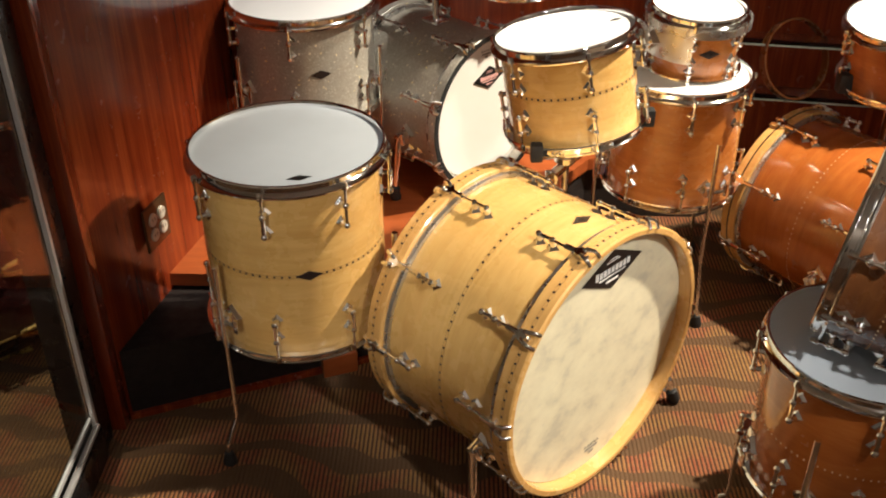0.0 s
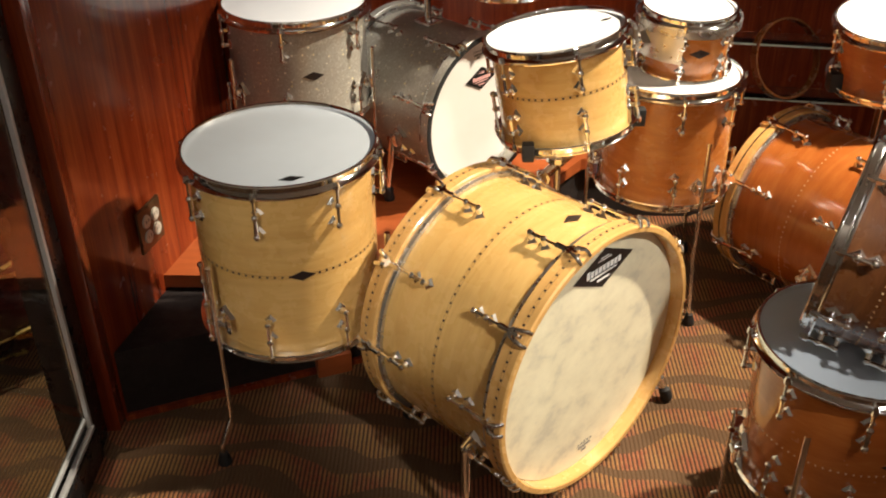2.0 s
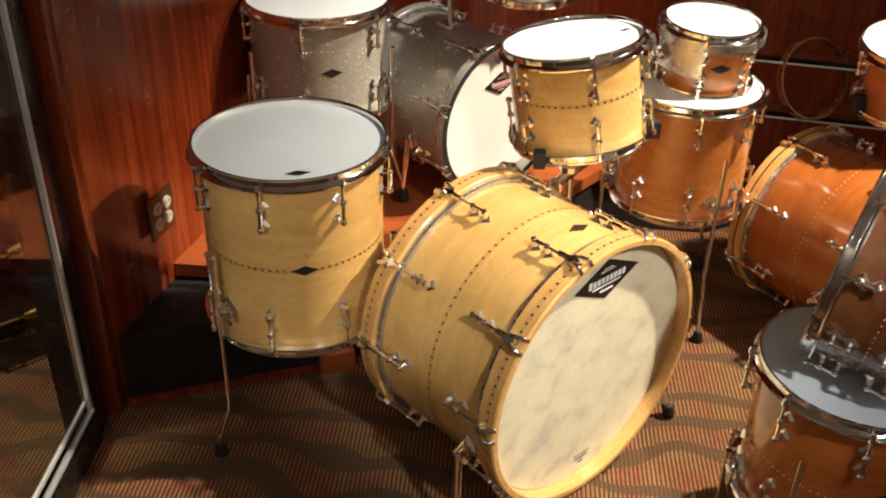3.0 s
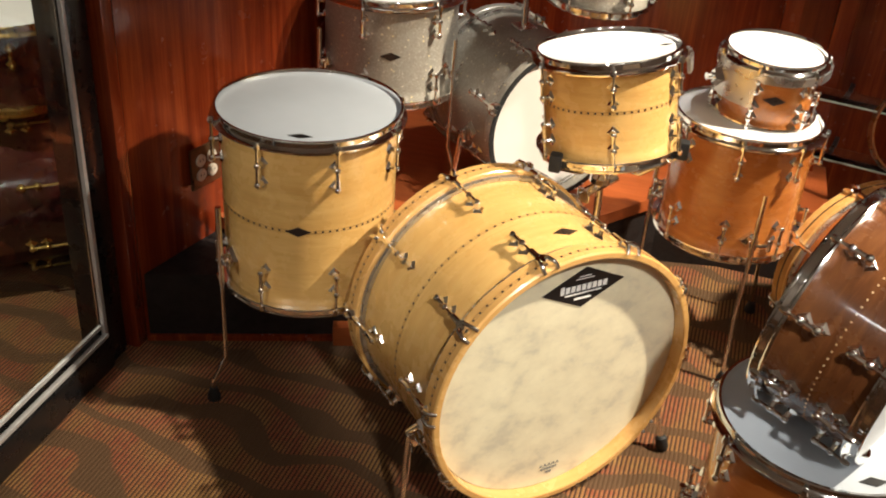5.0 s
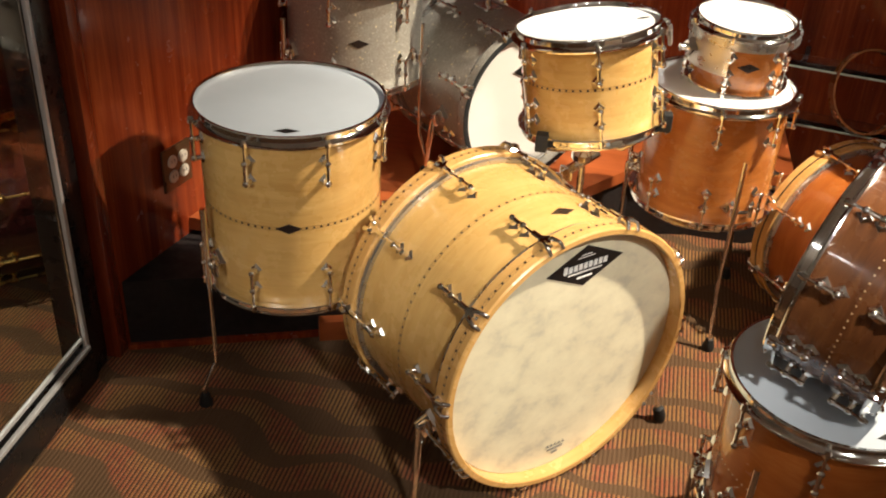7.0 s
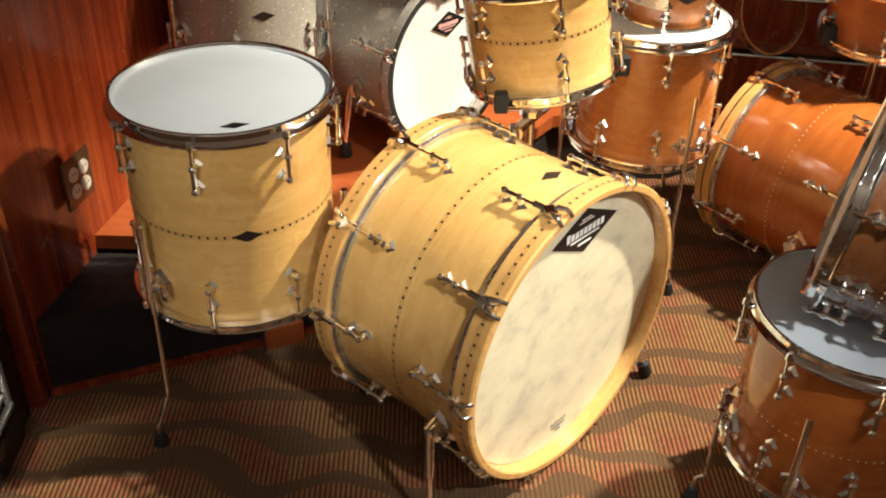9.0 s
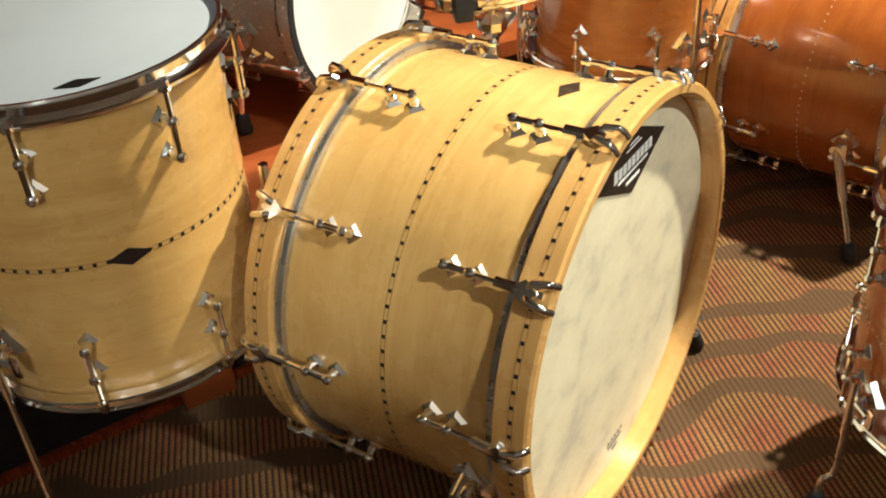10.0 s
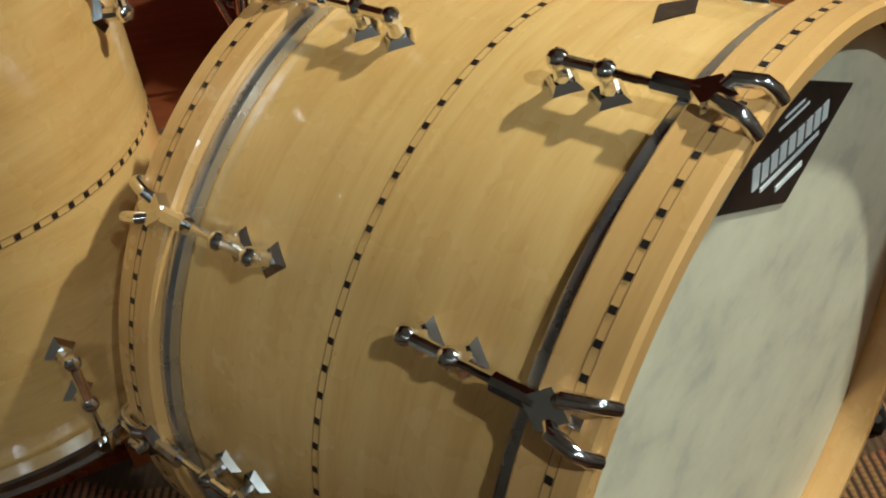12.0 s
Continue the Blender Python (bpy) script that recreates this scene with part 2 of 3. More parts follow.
        fs = [tuple(range(n))[::-1], tuple(range(n, 2 * n))] + [(i, (i + 1) % n, n + (i + 1) % n, n + i) for i in range(n)]
        return self.add(vs, fs, m)

    def data(self, name, material, smooth=35):
        me = bpy.data.meshes.new(name)
        me.from_pydata(self.v, [], self.f)
        bm = bmesh.new()
        bm.from_mesh(me)
        bmesh.ops.recalc_face_normals(bm, faces=bm.faces)
        lim = radians(smooth)
        for e in bm.edges:
            e.smooth = len(e.link_faces) == 2 and e.calc_face_angle(0) < lim
        for f in bm.faces:
            f.smooth = True
        bm.to_mesh(me)
        bm.free()
        me.materials.append(material)
        return me


def part(name, mesh, material, parent=None, label="", m=None, smooth=35):
    """One mesh object under a thing or a part."""
    ob = new(name, mesh.data(name, material, smooth) if isinstance(mesh, Mesh) else mesh)
    if parent is not None:
        ob.parent = parent
    if m is not None:
        ob.matrix_basis = m
    if label:
        tagged(ob, label)
    return ob


def thing(name, m, label, category, group="", kind=""):
    ob = new(name)
    ob.empty_display_size = 0.05
    ob.matrix_basis = m
    return tagged(ob, label, category, group, kind)


def solid(name, mesh, material, label, category="", kind="structure", smooth=35):
    return tagged(part(name, mesh, material, smooth=smooth), label, category, "", kind)


def stand_frame(base, axis, spin=0.0):
    """The pose of a drum whose z axis lies along axis."""
    a = Vector(axis).normalized()
    if abs(a.z) > 0.9:
        u = Vector((1, 0, 0))
        u = (u - a * u.dot(a)).normalized()
        v = a.cross(u)
    else:
        u = Vector((0, 0, 1)).cross(a).normalized()
        v = a.cross(u)
    m = Matrix((u, v, a)).transposed().to_4x4()
    return Matrix.Translation(base) @ m @ pose(0, 0, 0, 0, 0, spin)


# ------------------------------------------------------------------ drum parts (local z is the drum's axis)
def turned(deg):
    return pose(0, 0, 0, 0, 0, deg)


def lug_meshes(r, z_in, z_out, size=1.0):
    """A tube lug: two diamond-footed posts and the bar through them, at angle 0 on a shell of radius r."""
    posts = Mesh()
    s = size
    zs = [z_in, z_in + (z_out - z_in) * 0.62]
    for z in zs:
        k = 0.0135 * s
        posts.add([(r - 0.001, 0, z - k * 1.15), (r - 0.001, k, z), (r - 0.001, 0, z + k * 1.15), (r - 0.001, -k, z), (r + 0.0050 * s, 0, z - k * 0.68), (r + 0.0050 * s, k * 0.58, z), (r + 0.0050 * s, 0, z + k * 0.68), (r + 0.0050 * s, -k * 0.58, z)],
                  [(4, 5, 6, 7), (0, 1, 5, 4), (1, 2, 6, 5), (2, 3, 7, 6), (3, 0, 4, 7)])
        posts.tube([(r + 0.002, 0, z), (r + 0.019 * s, 0, z)], [0.0062 * s, 0.0048 * s], 10)
        posts.ball((r + 0.019 * s, 0, z), 0.0072 * s)
    bar = Mesh().tube([(r + 0.019 * s, 0, z_in - 0.004 * math.copysign(1, z_out - z_in)), (r + 0.019 * s, 0, zs[1])], 0.0042 * s, 10)
    return posts, bar


def add_lug(owner, r, z_in, z_out, z_end, deg, cache, size=1.0):
    """A lug with its posts and its tension rod up to z_end."""
    if "lug" not in cache:
        posts, bar = lug_meshes(r, z_in, z_out, size)
        posts.add(bar.v, bar.f)
        cache["lug"] = posts.data("lug", CHROME)
        rod = Mesh().tube([(r + 0.019 * size, 0, z_in + (z_out - z_in) * 0.5), (r + 0.019 * size, 0, z_end)], 0.0028 * size, 8)
        sg = math.copysign(1, z_end - z_in)
        rod.tube([(r + 0.019 * size, 0, z_end - 0.004 * sg), (r + 0.019 * size, 0, z_end + 0.003 * sg), (r + 0.019 * size, 0, z_end + 0.010 * sg)], [0.0062, 0.0062, 0.0042], 8)
        cache["rod"] = rod.data("tension_rod", CHROME)
    lug = part("lug", cache["lug"], None, owner, m=turned(deg))
    part("tension_rod", cache["rod"], None, lug)
    return lug


def shell_mesh(r, z0, z1, t=0.007):
    b = 0.002
    return Mesh().lathe([(r - t, z0), (r - b, z0), (r, z0 + b), (r, z1 - b), (r - b, z1), (r - t, z1)], 128)


def rim_mesh(r, z, up):
    """A chrome triple-flanged hoop at the end z of a shell of radius r."""
    s = up
    prof = [(r + 0.003, z - 0.013 * s), (r + 0.0175, z - 0.013 * s), (r + 0.0185, z - 0.010 * s), (r + 0.012, z - 0.008 * s), (r + 0.0075, z - 0.003 * s), (r + 0.0075, z + 0.006 * s), (r + 0.011, z + 0.009 * s), (r + 0.010, z + 0.0115 * s), (r + 0.005, z + 0.011 * s), (r + 0.003, z + 0.006 * s)]
    return Mesh().lathe(prof, 128)


def diamond(w, h, z=0.0, thick=0.0012):
    return Mesh().prism([(-w / 2, 0), (0, -h / 2), (w / 2, 0), (0, h / 2)], z, z + thick)


def wrapped_diamond(r, w, h, z, lift=0.0012):
    """A diamond badge that follows the shell's curve, centred at angle 0."""
    m, n = Mesh(), 10
    vs, fs = [], []
    for i in range(n + 1):
        q = -1 + 2 * i / n
        a = q * w / 2 / r
        hh = h / 2 * (1 - abs(q)) + 1e-5
        for rr in (r - 0.001, r + lift):
            vs += [(rr * math.cos(a), rr * math.sin(a), z - hh), (rr * math.cos(a), rr * math.sin(a), z + hh)]
    for i in range(n):
        a, b = i * 4, i * 4 + 4
        fs += [(a + 2, b + 2, b + 3, a + 3), (a, a + 2, a + 3, a + 1), (a, b, b + 2, a + 2), (a + 1, a + 3, b + 3, b + 1)]
    return m.add(vs, fs)


def dash_ring(r, z, count, w, h, lift=0.0006):
    """Small inlaid blocks in a ring."""
    m = Mesh()
    for i in range(count):
        m.box((r, 0, z), (lift * 2, w, h), turned(360 * i / count))
    return m


def hair_lines(r, z, h, lift=0.0003):
    """The two fine lines that border the inlaid blocks."""
    m = Mesh()
    for dz in (-h / 2, h / 2):
        m.lathe([(r - 0.001, z + dz - 0.00035), (r + lift, z + dz - 0.00035), (r + lift, z + dz + 0.00035), (r - 0.001, z + dz + 0.00035)], 128)
    return m


def inlay_band(owner, r, z, count):
    ring = part("inlay_ring", dash_ring(r, z, count, 0.0042, 0.0042), INLAY, owner, "dotted dark inlay line")
    part("border_line", hair_lines(r, z, 0.0056), INLAY_LINE, ring, "fine brown lines")


def pale_dots(owner, r, z, count):
    """A ring of small pale inlaid dots."""
    part("inlay_ring", dash_ring(r, z, count, 0.0028, 0.0028), PALE_DOT, owner, "pale dotted inlay line")


def leg_bracket(owner, r, z, deg, z_floor, top, foot_out, knee=0.16, mat_leg=None):
    """A floor-tom leg with its diamond bracket, wing screw, bent rod and rubber foot."""
    m = turned(deg)
    b = Mesh()
    k = 0.026
    b.add([(r - 0.002, 0, z - k), (r - 0.002, k, z), (r - 0.002, 0, z + k), (r - 0.002, -k, z), (r + 0.008, 0, z - k * 0.85), (r + 0.008, k * 0.85, z), (r + 0.008, 0, z + k * 0.85), (r + 0.008, -k * 0.85, z)],
          [(4, 5, 6, 7), (0, 1, 5, 4), (1, 2, 6, 5), (2, 3, 7, 6), (3, 0, 4, 7)])
    b.box((r + 0.016, 0, z), (0.026, 0.020, 0.026), bevel=0.004)
    b.tube([(r + 0.026, 0.008, z), (r + 0.026, 0.032, z)], 0.0045, 8)
    b.box((r + 0.026, 0.038, z), (0.006, 0.012, 0.030), bevel=0.002)
    bracket = part("leg_bracket", b, CHROME, owner, m=m)
    x = r + 0.027
    low = z_floor + knee
    leg = Mesh().tube([(x, 0, top), (x, 0, z - 0.06)], 0.0062, 12)
    leg.tube([(x, 0, z - 0.058), (x, 0, low + 0.012), (x + 0.004, 0, low), (x + foot_out - 0.004, 0, z_floor + 0.055), (x + foot_out, 0, z_floor + 0.045), (x + foot_out, 0, z_floor + 0.015)], 0.0048, 12)
    lg = part("leg", leg, CHROME, owner, m=m)
    foot = Mesh().lathe([(0.001, 0.0), (0.014, 0.0), (0.0155, 0.006), (0.013, 0.016), (0.009, 0.030), (0.001, 0.031)], 16, pose(x + foot_out, 0, z_floor))
    part("rubber_foot", foot, RUBBER, lg, "black rubber foot")
    return bracket


def tom_drum(name, m, r, h, shell_mat, lugs, first, label, group="", head=HEAD, badge_deg=None, inlay=False, head_badge=None, badge_mat=BADGE, size=1.0, lug_span=(0.24, 0.10), bottom_head=True):
    """A tom or floor tom: local z from 0 at the shell's bottom to h at its top."""
    d = thing(name, m, label, "drum", group)
    part("shell", shell_mesh(r, 0, h), shell_mat, d)
    part("batter_head", Mesh().disc(r + 0.003, h + 0.002, 96).lathe([(r + 0.003, h + 0.002), (r + 0.0065, h - 0.006), (r + 0.0065, h - 0.012), (r + 0.001, h - 0.012)], 96, closed=False), head, d)
    part("top_rim", rim_mesh(r, h, 1), CHROME, d)
    part("bottom_rim", rim_mesh(r, 0, -1), CHROME, d)
    if bottom_head:
        part("resonant_head", Mesh().disc(r + 0.003, -0.002, 64), HEAD, d)
    up, low = {}, {}
    span = h * lug_span[0]
    for i in range(lugs):
        a = first + 360 * i / lugs
        add_lug(d, r, h - span, h - span * 0.25, h - 0.008, a, up, size)
        add_lug(d, r, span, span * 0.25, 0.008, a, low, size)
    if badge_deg is not None:
        part("shell_badge", wrapped_diamond(r, 0.052, 0.022, h / 2), badge_mat, d, "dark diamond badge", m=turned(badge_deg))
    if inlay:
        inlay_band(d, r, h * (0.5 if inlay is True else inlay), round(2 * math.pi * r / 0.0145))
    if head_badge is not None:
        x, y, w, spin = head_badge
        part("head_mark", diamond(w, w * 0.42, h + 0.0026, 0.0006), STICKER_BLACK, d, "small black diamond print", m=pose(x, y, 0, 0, 0, spin))
    return d


def claw_mesh(r_hoop, z_front, depth, r_rod):
    """A bass-drum claw: a two-fingered clamp over the hoop with a raised diamond, at angle 0. z_front is the hoop's outer face."""
    s = math.copysign(1, depth)
    c = Mesh()
    zb = z_front - depth
    c.tube([(r_rod, 0, zb - 0.022 * s), (r_rod, 0, zb + 0.006 * s)], 0.0065, 10)
    k = 0.014
    zc = zb + 0.012 * s
    c.add([(r_hoop - 0.002, 0, zc - k * 1.3), (r_hoop - 0.002, k, zc), (r_hoop - 0.002, 0, zc + k * 1.3), (r_hoop - 0.002, -k, zc), (r_rod + 0.006, 0, zc - k * 1.1), (r_rod + 0.006, k * 0.85, zc), (r_rod + 0.006, 0, zc + k * 1.1), (r_rod + 0.006, -k * 0.85, zc)],
          [(4, 5, 6, 7), (0, 1, 5, 4), (1, 2, 6, 5), (2, 3, 7, 6), (3, 0, 4, 7)])
    for sd in (-1, 1):
        c.tube([(r_rod - 0.002, 0.004 * sd, zc), (r_hoop + 0.009, 0.009 * sd, zb + depth * 0.5), (r_hoop + 0.008, 0.0125 * sd, zb + depth * 0.85), (r_hoop + 0.003, 0.0135 * sd, z_front - 0.002 * s), (r_hoop - 0.004, 0.0135 * sd, z_front + 0.002 * s)], [0.0046, 0.0050, 0.0044, 0.0046, 0.0040], 14)
    c.tube([(r_rod, 0, zc), (r_rod - 0.002, 0, zb + depth * 0.75)], [0.0055, 0.004], 8)
    return c


def bass_drum(name, m, r, depth, hoop_w, shell_mat, hoop_mat, lugs, first, label, front_head, group="", inlay=False, badge_deg=None, front=1, lug_at=(0.065, 0.03), back_head=HEAD, hoop_inlay=False, proud=0.016):
    """A bass drum: local z runs along its axis, with 0 at its middle and the front head at +z."""
    d = thing(name, m, label, "bass drum", group)
    e = depth / 2
    zs = e - hoop_w - 0.004
    part("shell", shell_mesh(r, -zs, zs, 0.008), shell_mat, d)
    ro = r + proud
    for s, nm in ((1, "front_hoop"), (-1, "back_hoop")):
        hoop = Mesh().lathe([(r + 0.003, s * (e - hoop_w)), (ro - 0.002, s * (e - hoop_w)), (ro, s * (e - hoop_w + 0.002)), (ro, s * (e - 0.003)), (ro - 0.003, s * e), (r + 0.005, s * e), (r + 0.003, s * (e - 0.002))], 144)
        hp = part(nm, hoop, hoop_mat, d)
        if hoop_inlay:
            inlay_band(d, ro, s * (e - hoop_w * 0.46), 102)
        part("flesh_ring", Mesh().lathe([(r + 0.001, s * (e - hoop_w - 0.011)), (r + 0.009, s * (e - hoop_w - 0.011)), (r + 0.010, s * (e - hoop_w - 0.009)), (r + 0.010, s * (e - hoop_w - 0.001)), (r + 0.001, s * (e - hoop_w - 0.001))], 128), SPLATE, d, "dull silver metal ring")
    zh = e - 0.030
    part("front_head", Mesh().disc(r + 0.002, zh, 128), front_head, d)
    part("back_head", Mesh().disc(r + 0.002, -zh, 96), back_head, d)
    caches = ({}, {})
    claws = {}
    for i in range(lugs):
        a = first + 360 * i / lugs
        for s, cache in ((1, caches[0]), (-1, caches[1])):
            add_lug(d, r, s * lug_at[1], s * (lug_at[1] + lug_at[0]), s * (e - hoop_w + 0.004), a, cache)
            if s not in claws:
                claws[s] = claw_mesh(ro, s * e, s * hoop_w, r + 0.020).data("claw", CHROME)
            part("claw", claws[s], None, d, m=turned(a))
    if badge_deg is not None:
        a, z, bw, bh = badge_deg
        part("shell_badge", wrapped_diamond(r, bw, bh, z), BADGE, d, "small silver and brown diamond badge", m=turned(a))
    if inlay:
        inlay_band(d, r, 0.0, 95)
    return d


def spur(owner, r, z, deg, foot, bracket_len=0.03, mat=CHROME):
    """A bass-drum spur: bracket on the shell at angle deg, and a leg to the local point foot."""
    m = turned(deg)
    p0 = m @ Vector((r, 0, z))
    p1 = m @ Vector((r + bracket_len, 0, z))
    b = Mesh()
    k = 0.028
    b.add([(r - 0.003, 0, z - k), (r - 0.003, k, z), (r - 0.003, 0, z + k), (r - 0.003, -k, z), (r + 0.009, 0, z - k * 0.8), (r + 0.009, k * 0.8, z), (r + 0.009, 0, z + k * 0.8), (r + 0.009, -k * 0.8, z)],
          [(4, 5, 6, 7), (0, 1, 5, 4), (1, 2, 6, 5), (2, 3, 7, 6), (3, 0, 4, 7)], m)
    b.tube([m @ Vector((r, 0, z)), m @ Vector((r + bracket_len + 0.006, 0, z))], [0.016, 0.012], 12)
    b.box((r + bracket_len * 0.8, 0, z + 0.012), (0.022, 0.034, 0.012), m, 0.003)
    br = part("spur_bracket", b, mat, owner)
    q = Vector(foot)
    leg = Mesh().tube([p1, p1.lerp(q, 0.45)], 0.0085, 12).tube([p1.lerp(q, 0.44), p1.lerp(q, 0.96)], 0.0058, 12)
    lg = part("spur_leg", leg, mat, owner)
    d = (q - p1).normalized()
    part("rubber_foot", Mesh().tube([q - d * 0.034, q - d * 0.03, q - d * 0.010, q], [0.009, 0.013, 0.014, 0.011], 14), RUBBER, lg, "black rubber foot")


# ------------------------------------------------------------------ structure
solid("ground", Mesh().box((0, 1.5, -0.03), (8, 7, 0.06)), CARPET, "rust and olive patterned carpet with slanted ribs", "carpet")
STAGE_H = 0.228
edge = [(-0.665, 1.995), (-0.42, 1.985), (-0.137, 1.995), (0.05, 2.07), (0.20, 2.30), (0.41, 2.57), (0.60, 2.61), (0.76, 2.60), (0.86, 2.66)]
stage = thing("stage", Matrix.Identity(4), "low red-brown wooden display platform", "platform", kind="structure")
# the board's near-black colour holds the shadow that lies on it
part("stage_body", Mesh().prism([(x, y + 0.02) for x, y in edge] + [(0.86, 3.0), (-0.45, 3.0)], 0.0, STAGE_H - 0.034), DARK_WALL_SHADE, stage, "front board coloured dark for the shade on it")
part("stage_top", Mesh().prism([(x, y - 0.006) for x, y in edge] + [(0.866, 3.0), (-0.45, 3.0)], STAGE_H - 0.034, STAGE_H), STAGE, stage, "orange-brown polished boards")


def wall(name, a, b, z0, z1, t, mat, label):
    """A wall whose visible face runs from a to b, with its thickness to the left of that way."""
    a, b = Vector(a), Vector(b)
    d = (b - a).normalized()
    n = Vector((-d.y, d.x)) * t
    return solid(name, Mesh().prism([a, b, b + n, a + n], z0, z1), mat, label, "wall")


wall("wall_west", (-0.726, 1.738), (-0.410, 2.95), 0, 2.8, 0.1, PANEL, "glossy red-brown mahogany wall panel")
wall("wall_north", (-0.410, 2.95), (2.7, 2.95), 0, 2.8, 0.1, PANEL, "red-brown mahogany back wall")
solid("trim", Mesh().box((-0.748, 1.718, 1.4), (0.045, 0.042, 2.8), bevel=0.004), PANEL, "red-brown corner trim post", "trim")
solid("baseboard", Mesh().prism([(-0.722, 1.730), (0.05, 2.025), (0.05, 2.037), (-0.722, 1.742)], 0.0, 0.014), PANEL, "thin dark wooden floor strip", "baseboard")
# out-of-view walls and ceiling, added to bounce light and show in the chrome
wall("wall_east", (2.7, 2.95), (2.7, -1.6), 0, 2.8, 0.1, PLASTER, "unseen warm wall added for bounce and reflections")
wall("wall_south", (2.7, -1.6), (-1.9, -1.6), 0, 2.8, 0.1, PLASTER, "unseen warm wall added for bounce and reflections")
wall("wall_far_west", (-1.9, -1.6), (-1.9, 2.2), 0, 2.8, 0.1, PLASTER, "unseen warm wall added for bounce and reflections")
wall("wall_case_back", (-1.9, 2.2), (-0.72, 2.2), 0, 2.8, 0.1, DARK_WALL_SHADE, "dark wall closing the glass case")
solid("ceiling", Mesh().box((0.4, 0.7, 2.85), (5.0, 5.0, 0.1)), CEIL, "unseen ceiling added for bounce and reflections", "ceiling")
# uprights of the shelf recess on the back wall
for x in (0.66, 0.80):
    solid("trim", Mesh().box((x, 2.93, 1.3), (0.05, 0.06, 2.6), bevel=0.004), PANEL, "red-brown upright beside glass shelves", "trim")

# added near-black block: drums' shade between the floor strip and the platform
solid("plinth", Mesh().prism([(-0.722, 1.743), (0.02, 2.026), (0.02, 2.10), (-0.655, 2.018)], 0.0, 0.185), DARK_WALL_SHADE, "near-black block added for the shade below the platform", "plinth")

# wall outlet
DW = Vector((0.318, 1.22, 0)).normalized()
outlet = thing("wall_outlet", Matrix.Translation((-0.660, 1.947, 0.393)) @ Matrix((DW, (0, 0, 1), DW.cross(Vector((0, 0, 1))))).transposed().to_4x4(), "brass double wall outlet with ivory sockets", "outlet")
part("cover_plate", Mesh().box((0, 0, 0.004), (0.098, 0.105, 0.007), bevel=0.002), AGED, outlet, "aged brown brass plate")
for i in range(4):
    x, y = (-0.019 if i % 2 else 0.019), (0.019 if i < 2 else -0.019)
    socket = part("socket", Mesh().lathe([(0.001, 0.0), (0.0155, 0.0), (0.0155, 0.003), (0.0145, 0.0042), (0.001, 0.0042)], 24, pose(x, y, 0.0075)), PLATE_IVORY, outlet, "ivory socket face")
    slot = Mesh()
    for dx in (-0.005, 0.005):
        slot.box((x + dx, y + 0.002, 0.0118), (0.0016, 0.007, 0.0008))
    part("slot", slot, RUBBER, socket)

# ------------------------------------------------------------------ glass display case
case = thing("display_case", Matrix.Identity(4), "tall glass display case with black frame", "display case")
CX = -0.757
part("corner_post", Mesh().box((CX - 0.035, 1.655, 1.1), (0.08, 0.062, 2.2), bevel=0.003), BLACK, case, "black corner post")
part("base_rail", Mesh().box((CX - 0.01, 0.80, 0.04), (0.05, 1.64, 0.08), bevel=0.004), BLACK, case, "black base")
part("frame_upright", Mesh().box((CX + 0.002, 1.614, 1.14), (0.010, 0.012, 2.10), bevel=0.002), ALU, case, "silver metal edge strip")
part("frame_rail", Mesh().box((CX + 0.006, 0.80, 0.090), (0.012, 1.63, 0.010), bevel=0.002), ALU, case, "silver metal edge strip")
part("frame_rail", Mesh().box((CX - 0.004, 0.80, 0.116), (0.012, 1.61, 0.009), bevel=0.002), ALU, case, "silver metal edge strip")
pane = part("glass_pane", Mesh().box((CX - 0.004, 0.80, 1.15), (0.006, 1.60, 2.06)), GLASS, case, "clear reflecting glass")
pane.visible_shadow = False

# ------------------------------------------------------------------ the maple kit
KIT = "maple drum kit"
tom = tom_drum("floor_tom", pose(-0.317, 1.779, 0.2865), 0.183, 0.381, MAPLE, 8, 263.1, "pale maple floor tom with dotted inlay and white head", KIT, head=HEAD_COOL_SHADED, badge_deg=285.4, inlay=True, head_badge=(0.040, -0.142, 0.048, 14), lug_span=(0.235, 0.1))
for a in (230, 350, 110):
    leg_bracket(tom, 0.183, 0.075, a, -0.2865, 0.20, 0.034, 0.10)

BASS_A = Vector((0.6921, -0.7218, 0.007)).normalized()
bass = bass_drum("bass_drum", stand_frame((0.1765, 1.6845, 0.2967), BASS_A), 0.274, 0.390, 0.042, MAPLE, MAPLE_HOOP, 10, 141.7, "pale maple bass drum with fibre front head", HEAD_FIBRE, KIT, True, (83.8, 0.0806, 0.056, 0.026), hoop_inlay=True, lug_at=(0.052, 0.067), proud=0.018)
spur(bass, 0.274, 0.105, 198, (-0.316, -0.2955, 0.132))
spur(bass, 0.274, 0.105, -18, (0.313, -0.2955, 0.172))


